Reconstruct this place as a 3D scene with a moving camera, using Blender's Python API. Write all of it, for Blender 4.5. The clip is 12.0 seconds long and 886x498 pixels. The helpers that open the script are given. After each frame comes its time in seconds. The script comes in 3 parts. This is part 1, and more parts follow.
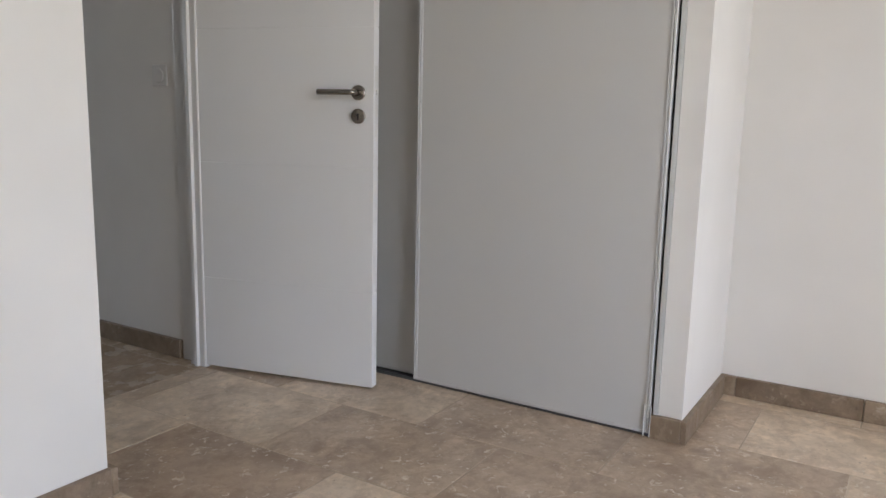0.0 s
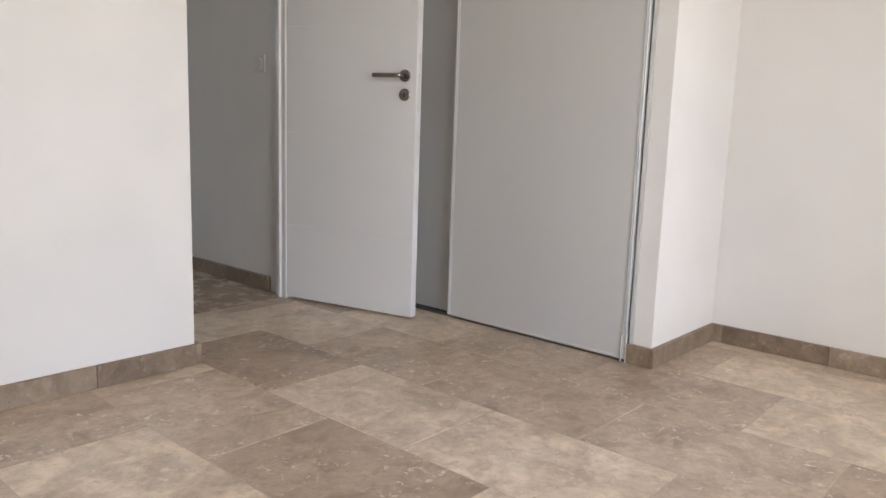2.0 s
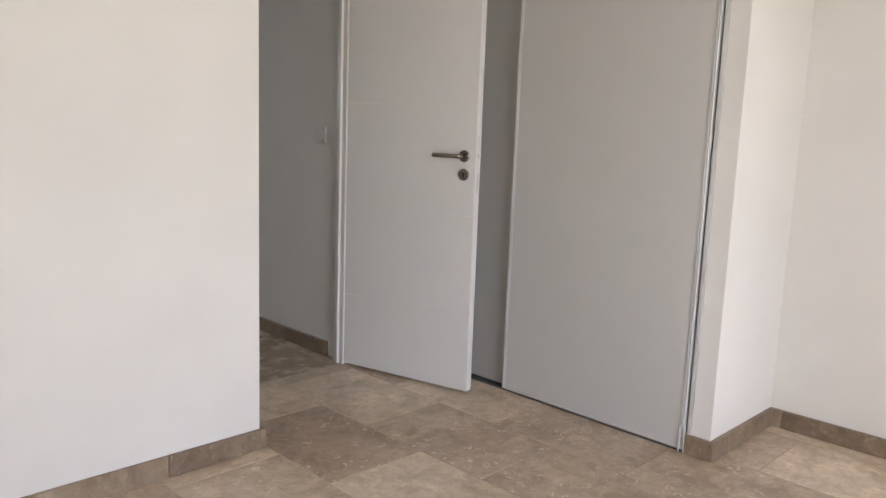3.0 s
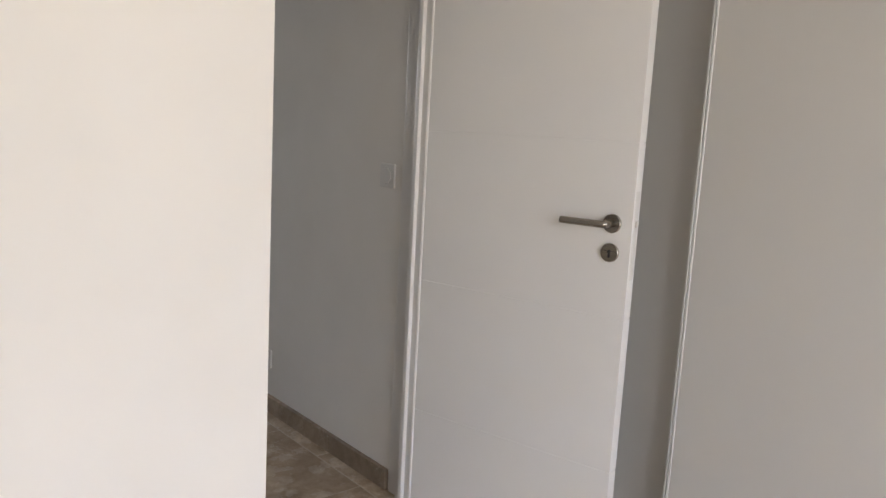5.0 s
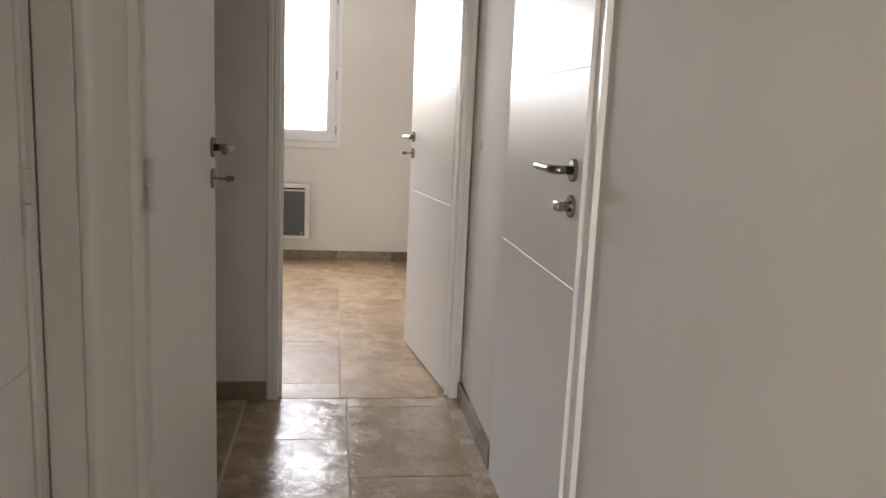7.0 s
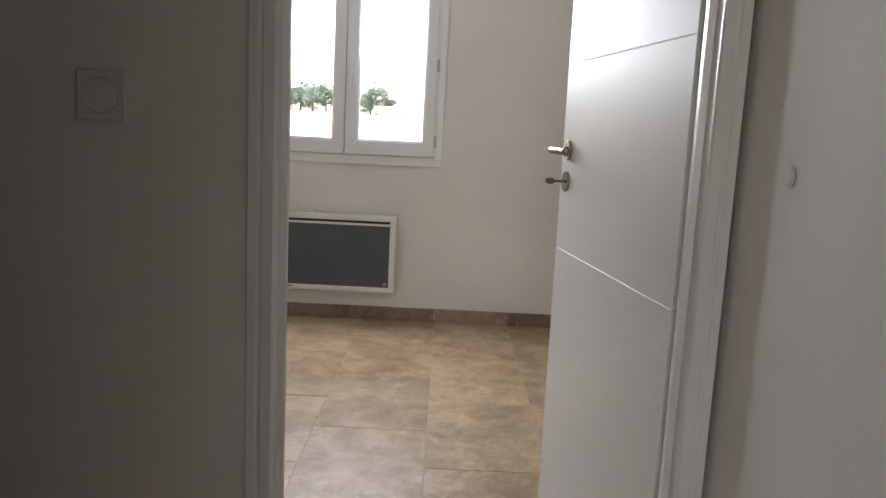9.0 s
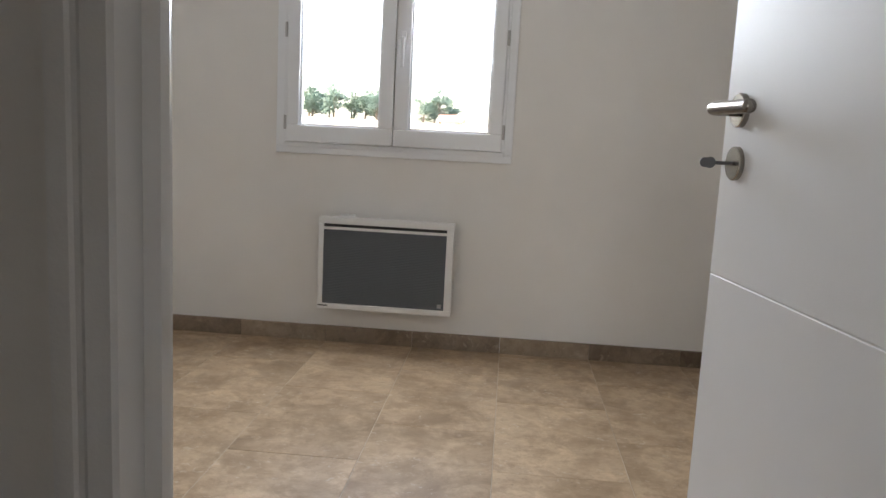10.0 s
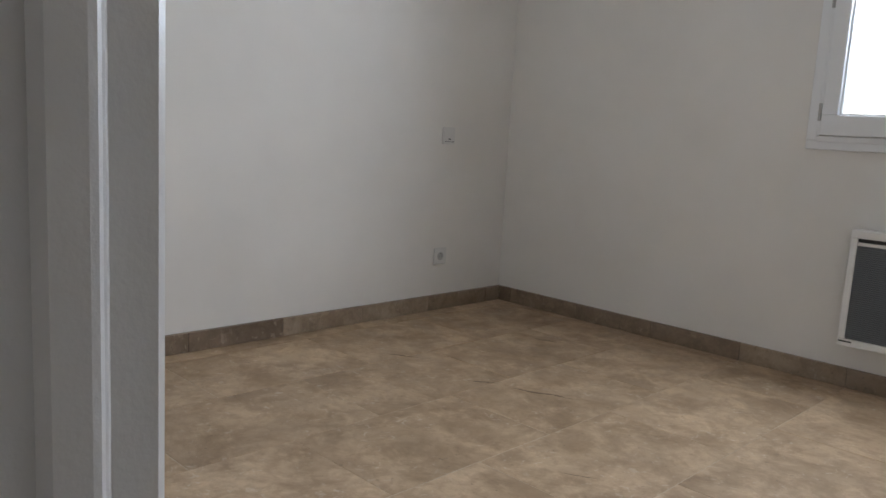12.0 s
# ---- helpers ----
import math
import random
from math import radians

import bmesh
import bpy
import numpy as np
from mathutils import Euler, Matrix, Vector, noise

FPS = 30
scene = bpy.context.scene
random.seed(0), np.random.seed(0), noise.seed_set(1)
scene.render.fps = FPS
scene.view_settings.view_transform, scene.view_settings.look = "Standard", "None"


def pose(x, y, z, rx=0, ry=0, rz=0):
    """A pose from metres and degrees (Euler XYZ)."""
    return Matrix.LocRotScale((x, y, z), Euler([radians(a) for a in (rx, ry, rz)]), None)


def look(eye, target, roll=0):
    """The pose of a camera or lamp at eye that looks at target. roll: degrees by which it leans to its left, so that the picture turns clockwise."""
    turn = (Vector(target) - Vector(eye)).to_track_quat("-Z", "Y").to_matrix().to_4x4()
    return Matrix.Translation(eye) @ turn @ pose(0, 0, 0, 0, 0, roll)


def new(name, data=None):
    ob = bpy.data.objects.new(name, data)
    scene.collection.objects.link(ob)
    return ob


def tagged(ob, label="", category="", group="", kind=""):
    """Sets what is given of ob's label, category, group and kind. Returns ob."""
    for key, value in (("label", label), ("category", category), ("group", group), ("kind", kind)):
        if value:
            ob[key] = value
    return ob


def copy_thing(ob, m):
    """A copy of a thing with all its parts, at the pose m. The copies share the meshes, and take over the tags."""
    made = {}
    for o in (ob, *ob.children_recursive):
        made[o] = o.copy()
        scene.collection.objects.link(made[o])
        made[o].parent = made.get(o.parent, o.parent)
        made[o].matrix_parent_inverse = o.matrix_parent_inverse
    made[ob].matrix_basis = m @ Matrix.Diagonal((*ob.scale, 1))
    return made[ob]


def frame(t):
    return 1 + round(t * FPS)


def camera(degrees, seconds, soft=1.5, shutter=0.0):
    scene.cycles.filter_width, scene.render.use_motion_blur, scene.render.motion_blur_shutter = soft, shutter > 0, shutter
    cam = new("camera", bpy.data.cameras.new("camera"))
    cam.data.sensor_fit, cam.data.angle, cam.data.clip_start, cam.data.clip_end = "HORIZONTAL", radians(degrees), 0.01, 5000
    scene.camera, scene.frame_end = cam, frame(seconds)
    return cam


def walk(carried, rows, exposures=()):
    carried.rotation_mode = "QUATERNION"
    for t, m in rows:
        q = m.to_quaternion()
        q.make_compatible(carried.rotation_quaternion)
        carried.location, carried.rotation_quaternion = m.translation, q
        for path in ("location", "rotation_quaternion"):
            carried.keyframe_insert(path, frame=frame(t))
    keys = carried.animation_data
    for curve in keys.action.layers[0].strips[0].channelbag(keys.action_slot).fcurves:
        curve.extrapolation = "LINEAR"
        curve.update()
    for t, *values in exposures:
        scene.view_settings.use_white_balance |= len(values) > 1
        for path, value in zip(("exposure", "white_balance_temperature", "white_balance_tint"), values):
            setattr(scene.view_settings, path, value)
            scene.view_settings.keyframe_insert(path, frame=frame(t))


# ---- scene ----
cam = camera(60.0, 12.0)


PATH = [
    (0, (-1.992, -2.285, 0.974), (-0.312, -1.253, 0.638), 1.3),
    (0.5, (-2.122, -2.559, 0.972), (-0.611, -1.292, 0.634), 1.2),
    (1, (-2.209, -2.81, 0.897), (-0.739, -1.497, 0.558), 1.3),
    (1.5, (-2.236, -2.933, 0.848), (-0.77, -1.616, 0.505), 1.6),
    (2, (-2.243, -2.968, 0.887), (-0.766, -1.663, 0.548), 1.9),
    (2.5, (-2.262, -2.935, 1.004), (-0.79, -1.622, 0.674), 2.1),
    (3, (-2.294, -2.908, 1.182), (-0.889, -1.522, 0.863), 2.1),
    (3.5, (-2.263, -2.802, 1.35), (-0.953, -1.326, 1.026), 2.0),
    (3.7, (-2.265, -2.751, 1.379), (-0.964, -1.262, 1.076), 2.2),
    (5.3, (-1.33, -1.664, 1.244), (-0.061, -0.151, 0.926), 3.1),
    (5.5, (-1.204, -1.501, 1.223), (0.057, 0.015, 0.887), 2.6),
    (5.8, (-1.001, -1.259, 1.196), (0.147, 0.343, 0.856), 2.5),
    (6, (-0.902, -1.11, 1.173), (0.114, 0.579, 0.831), 2.3),
    (6.2, (-0.815, -0.937, 1.152), (0.039, 0.839, 0.807), 2.3),
    (6.5, (-0.698, -0.687, 1.161), (-0.111, 1.193, 0.818), 2.3),
    (6.6, (-0.664, -0.612, 1.158), (-0.164, 1.295, 0.821), 2.7),
    (6.8, (-0.596, -0.448, 1.142), (-0.22, 1.488, 0.808), 2.6),
    (6.9, (-0.566, -0.367, 1.143), (-0.236, 1.576, 0.808), 2.7),
    (7, (-0.539, -0.27, 1.156), (-0.257, 1.681, 0.816), 2.6),
    (7.2, (-0.499, -0.089, 1.147), (-0.278, 1.87, 0.811), 2.7),
    (8.8, (-0.466, 1.326, 1.092), (-0.442, 3.302, 0.781), 2.8),
    (9, (-0.475, 1.5, 1.095), (-0.473, 3.476, 0.783), 2.8),
    (9.5, (-0.484, 1.897, 1.054), (-0.503, 3.875, 0.755), 2.9),
    (10, (-0.503, 2.277, 0.996), (-0.664, 4.248, 0.7), 2.9),
    (10.5, (-0.511, 2.537, 0.945), (-0.999, 4.454, 0.652), 2.9),
    (11, (-0.451, 2.71, 0.919), (-1.369, 4.458, 0.603), 2.8),
    (11.2, (-0.448, 2.731, 0.884), (-1.516, 4.394, 0.58), 3.1),
    (11.5, (-0.396, 2.767, 0.9), (-1.652, 4.291, 0.579), 2.8),
    (12, (-0.462, 2.691, 0.864), (-1.851, 4.098, 0.561), 3.3),
]
EXPOSURES = [(0.0, 3.05, 6350, 15), (1.5, 3.3, 6500, 16), (3.0, 3.2, 6650, 17), (5.4, 3.5, 6850, 17), (6.5, 4.05, 7750, 22), (7.2, 3.9, 7350, 20), (8.8, 3.45, 7000, 18), (9.5, 3.4, 6850, 17), (10.5, 3.4, 6650, 16), (11.5, 3.3, 6400, 15), (12.0, 3.25, 6500, 16)]
walk(cam, [(t, look(eye, target, roll)) for t, eye, target, roll in PATH], EXPOSURES)

# ---- daylight ----
SUN_EL, SUN_AZ = 52.0, 266.0          # degrees above the horizon, degrees clockwise from +y
world = bpy.data.worlds.new("sky")
scene.world = world
world.use_nodes = True
wn, wl = world.node_tree.nodes, world.node_tree.links
sky = wn.new("ShaderNodeTexSky")
sky.sky_type = "NISHITA"
sky.sun_disc = False
sky.sun_elevation, sky.sun_rotation = radians(SUN_EL), radians(SUN_AZ)
sky.dust_density = 2.5
wl.new(sky.outputs[0], wn["Background"].inputs[0])
wn["Background"].inputs[1].default_value = 0.15
sun = new("sun", bpy.data.lights.new("sun", "SUN"))
sun.data.energy, sun.data.angle, sun.data.color = 2.0, radians(0.5), (1.0, 0.95, 0.88)
_el, _az = radians(SUN_EL), radians(SUN_AZ)
_from = Vector((math.sin(_az) * math.cos(_el), math.cos(_az) * math.cos(_el), math.sin(_el)))
sun.matrix_world = look(_from * 50, (0, 0, 0))



def window_light(name, x, y, z, w, h, direction, watts, down, tint):
    """Stands in for the sky's light in a window's opening."""
    lamp = new(name, bpy.data.lights.new(name, "AREA"))
    lamp.data.shape, lamp.data.size, lamp.data.size_y = "RECTANGLE", w, h
    lamp.data.energy, lamp.data.color = watts, tint
    lamp.matrix_world = look((x, y, z), (x, y + direction, z - down))


window_light("window_light_c", -1.04, 5.86, 1.78, 0.95, 0.66, -1, 6.6, 0.0, (0.80, 0.91, 1.0))
window_light("window_light_a", -1.2, -4.36, 1.2, 1.7, 1.9, 1, 6.0, 0.4, (0.94, 0.975, 1.0))

# ---- materials ----


def material(name, color, rough=0.5, metal=0.0):
    m = bpy.data.materials.new(name)
    m.use_nodes = True
    b = m.node_tree.nodes["Principled BSDF"]
    b.inputs["Base Color"].default_value = (*color, 1)
    b.inputs["Roughness"].default_value = rough
    b.inputs["Metallic"].default_value = metal
    return m, m.node_tree.nodes, m.node_tree.links, b


def noise_node(n, l, coord, scale, detail=4.0, rough=0.55, distort=0.0, stretch=None):
    t = n.new("ShaderNodeTexNoise")
    t.inputs["Scale"].default_value, t.inputs["Detail"].default_value = scale, detail
    t.inputs["Roughness"].default_value, t.inputs["Distortion"].default_value = rough, distort
    if stretch:
        mp = n.new("ShaderNodeMapping")
        mp.inputs["Scale"].default_value = stretch
        l.new(coord, mp.inputs[0])
        coord = mp.outputs[0]
    l.new(coord, t.inputs["Vector"])
    return t.outputs["Fac"]


def ramp(n, l, fac, stops):
    r = n.new("ShaderNodeValToRGB")
    while len(r.color_ramp.elements) < len(stops):
        r.color_ramp.elements.new(0.5)
    for e, (p, c) in zip(r.color_ramp.elements, stops):
        e.position, e.color = p, (*c, 1) if len(c) == 3 else c
    l.new(fac, r.inputs[0])
    return r.outputs[0]


def blend(n, l, fac, a, b, kind="MIX"):
    x = n.new("ShaderNodeMix")
    x.data_type, x.blend_type = "RGBA", kind
    for sock, v in ((x.inputs[0], fac), (x.inputs[6], a), (x.inputs[7], b)):
        if isinstance(v, (int, float)):
            sock.default_value = v
        elif isinstance(v, tuple):
            sock.default_value = (*v, 1)
        else:
            l.new(v, sock)
    return x.outputs[2]


def bump(n, l, b, height, strength, distance):
    u = n.new("ShaderNodeBump")
    u.inputs["Strength"].default_value, u.inputs["Distance"].default_value = strength, distance
    l.new(height, u.inputs["Height"])
    l.new(u.outputs[0], b.inputs["Normal"])


def coords(n, which="Object"):
    return n.new("ShaderNodeTexCoord").outputs[which]


def world_place(n):
    return n.new("ShaderNodeNewGeometry").outputs["Position"]


def painted(name, color, rough, fine=180.0, relief=0.25, dirt=0.04):
    """Roller-painted or sprayed paint with a fine texture and faint unevenness."""
    m, n, l, b = material(name, color, rough)
    p = world_place(n)
    big = noise_node(n, l, p, 1.7, 3)
    dark = tuple(c * (1 - dirt * 1.6) for c in color)
    mid = ramp(n, l, big, [(0.35, dark), (0.65, color)])
    streak = noise_node(n, l, p, 9.0, 4, 0.6)
    l.new(blend(n, l, ramp(n, l, streak, [(0.4, (0, 0, 0)), (0.75, (dirt * 1.5,) * 3)]), mid, tuple(c * 0.86 for c in color)), b.inputs["Base Color"])
    bump(n, l, b, noise_node(n, l, p, fine, 2), relief, 0.0015)
    return m


def travertine(name, light, dark, lo=0.28, hi=0.5, relief=0.16, gloss=0.5, mottle=0.9, fossil=0.9, wave=0.003, size=1.0, pitted=0.45):
    """Filled travertine: cloudy bands, pale fossil spots, small filled pits; each piece has its own tone and its own place in the bed."""
    m, n, l, b = material(name, light, 0.35)
    b.inputs["Specular IOR Level"].default_value = gloss
    info = n.new("ShaderNodeObjectInfo")
    rnd = info.outputs["Random"]
    off = n.new("ShaderNodeVectorMath")
    off.operation = "MULTIPLY_ADD"
    comb = n.new("ShaderNodeCombineXYZ")
    for i in range(3):
        l.new(rnd, comb.inputs[i])
    l.new(comb.outputs[0], off.inputs[0])
    off.inputs[1].default_value = (37.0, 53.0, 11.0)
    l.new(world_place(n), off.inputs[2])
    p = off.outputs[0]
    tone = n.new("ShaderNodeSeparateColor")
    l.new(info.outputs["Color"], tone.inputs[0])
    base = blend(n, l, tone.outputs[0], dark, light)
    cloud = noise_node(n, l, p, 5.0 * size, 8, 0.70, 0.5)
    c1 = blend(n, l, ramp(n, l, cloud, [(0.36, (mottle,) * 3), (0.56, (0,) * 3)]), base, blend(n, l, 1.0, base, (0.56, 0.51, 0.46), "MULTIPLY"))
    bands = noise_node(n, l, p, 7.0 * size, 8, 0.70, 0.4)
    c2 = blend(n, l, ramp(n, l, bands, [(0.47, (0,) * 3), (0.66, (mottle * 0.85,) * 3)]), c1, blend(n, l, 1.0, base, (1.42, 1.45, 1.48), "MULTIPLY"))
    grain = noise_node(n, l, p, 24.0 * size, 6, 0.7, 0.5)
    c2 = blend(n, l, ramp(n, l, grain, [(0.38, (mottle * 0.55,) * 3), (0.52, (0,) * 3)]), c2, blend(n, l, 1.0, base, (0.66, 0.61, 0.56), "MULTIPLY"))
    spots = noise_node(n, l, p, 34.0, 5, 0.62, 0.9)
    gate = noise_node(n, l, p, 5.5, 3, 0.5)
    gated = n.new("ShaderNodeMath")
    gated.operation = "MULTIPLY"
    l.new(ramp(n, l, spots, [(0.585, (0,) * 3), (0.66, (1,) * 3)]), gated.inputs[0])
    l.new(ramp(n, l, gate, [(0.41, (0,) * 3), (0.55, (fossil,) * 3)]), gated.inputs[1])
    c3 = blend(n, l, gated.outputs[0], c2, (0.72, 0.64, 0.53))
    pits = noise_node(n, l, p, 60.0, 3, 0.6)
    c4 = blend(n, l, ramp(n, l, pits, [(0.27, (0.55,) * 3), (0.33, (0,) * 3)]), c3, tuple(c * 0.45 for c in dark))
    veins = noise_node(n, l, p, 2.6, 7, 0.6, 0.6, (0.9, 1.2, 1))
    c5 = blend(n, l, ramp(n, l, veins, [(0.485, (0,) * 3), (0.5, (0.13,) * 3), (0.515, (0,) * 3)]), c4, tuple(c * 0.6 for c in dark))
    l.new(c5, b.inputs["Base Color"])
    wear = noise_node(n, l, p, 7.0, 5, 0.6)
    l.new(ramp(n, l, wear, [(0.35, (lo,) * 3), (0.7, (hi,) * 3)]), b.inputs["Roughness"])
    bump(n, l, b, blend(n, l, pitted, noise_node(n, l, p, 10.0, 3, 0.5), pits), relief, wave)
    return m


M_WALL = painted("wall_paint", (0.80, 0.772, 0.73), 0.75, 220, 0.1)
M_CEIL = painted("ceiling_paint", (0.82, 0.81, 0.79), 0.85, 120, 0.3)
M_DOOR = painted("door_lacquer", (0.78, 0.77, 0.755), 0.4, 420, 0.08, 0.02)
M_DOOR.node_tree.nodes["Principled BSDF"].inputs["Specular IOR Level"].default_value = 0.25
M_FRAME = painted("frame_lacquer", (0.77, 0.755, 0.735), 0.28, 300, 0.15, 0.03)
M_CLOSET = painted("closet_melamine", (0.58, 0.57, 0.55), 0.42, 500, 0.08, 0.015)
M_PVC = painted("window_pvc", (0.82, 0.83, 0.84), 0.3, 300, 0.04, 0.01)
M_PLASTIC = painted("white_plastic", (0.69, 0.675, 0.65), 0.32, 300, 0.02, 0.01)
M_TILE = travertine("travertine_tile", (0.72, 0.585, 0.435), (0.39, 0.285, 0.20), mottle=0.8, fossil=0.95)
M_TILE_C = travertine("travertine_polished", (0.49, 0.355, 0.23), (0.28, 0.19, 0.115), 0.36, 0.55, 0.2, 0.3, 0.85, 0.3, size=0.85)
M_TILE_H = travertine("travertine_hall", (0.55, 0.44, 0.32), (0.33, 0.245, 0.17), 0.16, 0.36, 0.7, 0.16, 0.7, 0.4, 0.012, pitted=0.12)
M_SKIRT = travertine("travertine_skirting", (0.43, 0.335, 0.24), (0.20, 0.145, 0.10), 0.4, 0.6, mottle=0.8, fossil=0.25)
M_GROUT = painted("grout", (0.60, 0.50, 0.385), 0.9, 300, 0.5, 0.2)
M_STEEL = material("brushed_steel", (0.31, 0.285, 0.255), 0.26, 1.0)[0]
M_ALU = material("satin_aluminium", (0.62, 0.62, 0.61), 0.38, 0.25)[0]
M_TRACK = material("dark_track", (0.16, 0.16, 0.165), 0.45, 0.6)[0]
M_DARK = material("black_gap", (0.02, 0.02, 0.02), 0.6)[0]
M_GREY = material("grey_mark", (0.45, 0.44, 0.43), 0.5)[0]
M_GRILLE = material("heater_grille", (0.13, 0.145, 0.16), 0.45)[0]
M_RAD = painted("heater_enamel", (0.80, 0.79, 0.77), 0.35, 300, 0.03, 0.01)


def make_glass():
    m, n, l, b = material("window_glass", (1, 1, 1), 0.0)
    tr = n.new("ShaderNodeBsdfTransparent")
    gl = n.new("ShaderNodeBsdfGlossy")
    gl.inputs["Roughness"].default_value = 0.0
    mix = n.new("ShaderNodeMixShader")
    fr = n.new("ShaderNodeFresnel")
    fr.inputs[0].default_value = 1.45
    l.new(fr.outputs[0], mix.inputs[0])
    l.new(tr.outputs[0], mix.inputs[1])
    l.new(gl.outputs[0], mix.inputs[2])
    l.new(mix.outputs[0], n["Material Output"].inputs[0])
    return m


M_GLASS = make_glass()

# ---- mesh helpers ----


def mesh_from(bm, name, mat, smooth=False):
    me = bpy.data.meshes.new(name)
    bmesh.ops.recalc_face_normals(bm, faces=bm.faces)
    bm.to_mesh(me)
    bm.free()
    me.materials.append(mat)
    for p in me.polygons:
        p.use_smooth = smooth
    return me


def add_box(bm, x0, x1, y0, y1, z0, z1, bevel=0.0, segments=2):
    r = bmesh.ops.create_cube(bm, size=1.0)
    vs = r["verts"]
    for v in vs:
        v.co = Vector(((x0 + x1) / 2 + v.co.x * (x1 - x0), (y0 + y1) / 2 + v.co.y * (y1 - y0), (z0 + z1) / 2 + v.co.z * (z1 - z0)))
    if bevel:
        es = list({e for v in vs for e in v.link_edges})
        bmesh.ops.bevel(bm, geom=es, offset=bevel, segments=segments, profile=0.5, affect="EDGES")


def boxes(name, mat, items, parent=None, bevel=0.0):
    bm = bmesh.new()
    for it in items:
        add_box(bm, *it[:6], bevel=it[6] if len(it) > 6 else bevel)
    ob = new(name, mesh_from(bm, name, mat))
    ob.parent = parent
    return ob


def add_tube(bm, pts, r, seg=14, cap=True):
    """A round bar along a line of points."""
    pts = [Vector(p) for p in pts]
    rings = []
    for i, p in enumerate(pts):
        d = (pts[min(i + 1, len(pts) - 1)] - pts[max(i - 1, 0)]).normalized()
        a = d.orthogonal().normalized() if i == 0 else (rings[-1][1] - d * rings[-1][1].dot(d)).normalized()
        c = d.cross(a)
        rings.append(([bm.verts.new(p + (a * math.cos(2 * math.pi * k / seg) + c * math.sin(2 * math.pi * k / seg)) * r) for k in range(seg)], a))
    for (q, _), (s, _) in zip(rings, rings[1:]):
        for k in range(seg):
            bm.faces.new((q[k], q[(k + 1) % seg], s[(k + 1) % seg], s[k]))
    if cap:
        bm.faces.new(rings[0][0][::-1])
        bm.faces.new(rings[-1][0])


def add_disc(bm, centre, axis, r, depth, seg=28, round_edge=0.0015):
    """A flat round plate with a softened rim, standing out along axis."""
    c, ax = Vector(centre), Vector(axis).normalized()
    u = ax.orthogonal().normalized()
    w = ax.cross(u)
    rows = [(r, 0.0), (r, depth - round_edge), (r - round_edge, depth)]
    rings = [[bm.verts.new(c + ax * h + (u * math.cos(2 * math.pi * k / seg) + w * math.sin(2 * math.pi * k / seg)) * q) for k in range(seg)] for q, h in rows]
    for a, b in zip(rings, rings[1:]):
        for k in range(seg):
            bm.faces.new((a[k], a[(k + 1) % seg], b[(k + 1) % seg], b[k]))
    bm.faces.new(rings[0][::-1])
    bm.faces.new(rings[-1])


def add_profile(bm, pts, z0, z1):
    """A plan outline drawn upwards."""
    lo = [bm.verts.new((x, y, z0)) for x, y in pts]
    hi = [bm.verts.new((x, y, z1)) for x, y in pts]
    n = len(pts)
    for i in range(n):
        bm.faces.new((lo[i], lo[(i + 1) % n], hi[(i + 1) % n], hi[i]))
    bm.faces.new(lo[::-1])
    bm.faces.new(hi)


def part(bm, name, mat, parent, smooth=False, label=""):
    ob = new(name, mesh_from(bm, name, mat, smooth))
    ob.parent = parent
    return tagged(ob, label=label)


def structure(ob, label, category):
    return tagged(ob, label, category, kind="structure")


# ---- plan (metres) ----
H = 2.5                      # ceiling
AX0, AX1, AY0, AY1 = -3.2, 0.857, -4.3, -0.602      # first bedroom
CX0, CX1, CY0, CY1 = -3.066, 0.95, 2.81, 5.766      # second bedroom
HL = -0.872                  # hall, left wall face
DOOR_H = 2.05


def wall(name, items, label="smooth off-white painted plaster wall"):
    return structure(boxes(name, M_WALL, items), label, "wall")


wall("wall_a_east", [(AX1, 1.07, AY0, 0.12, 0, H)])
wall("wall_a_south", [(AX0, -2.1, -4.52, AY0, 0, H), (-2.1, -0.3, -4.52, AY0, 0, 0.06), (-2.1, -0.3, -4.52, AY0, 2.15, H), (-0.3, 1.07, -4.52, AY0, 0, H)])
wall("wall_a_west", [(-3.4, AX0, -4.52, 2.75, 0, H)])
wall("wall_a_north", [(AX0, -0.966, AY1, -0.51, 0, H), (-0.966, -0.868, AY1, 0.0, 0, H)], "off-white painted plaster wall with a projecting corner")
wall("wall_a_door", [(-1.05, -0.775, 0.0, 0.06, 0, H), (-0.775, 0.0, 0.0, 0.06, DOOR_H + 0.04, H), (0.0, AX1, 0.0, 0.06, 0, H)])
wall("wall_closet_end", [(0.312, AX1, -1.748, -1.674, 0, H)], "white painted end wall of the built-in closet")
wall("wall_hall_east", [(0.0, 0.1, 0.06, 1.262, 0, H), (0.0, 0.1, 1.262, 2.072, DOOR_H + 0.04, H), (0.0, 0.1, 2.072, 2.75, 0, H)])
wall("wall_hall_west", [(-1.05, -0.95, 0.06, 0.84, DOOR_H + 0.04, H), (-1.05, HL, 0.84, 1.045, 0, H), (-0.972, HL, 1.045, 1.85, DOOR_H + 0.03, H), (-0.972, HL, 1.85, 1.93, 0, H), (-3.2, -0.972, 1.83, 1.93, 0, H)])
wall("wall_closets_back", [(-1.6, -1.5, -0.51, 1.83, 0, H)])
wall("wall_c_south", [(-3.2, -0.79, 2.75, CY0, 0, H), (-0.79, 0.0, 2.75, CY0, DOOR_H + 0.04, H), (0.0, 1.1, 2.75, CY0, 0, H)])
wall("wall_c_west", [(-3.2, CX0, CY0, 6.0, 0, H)])
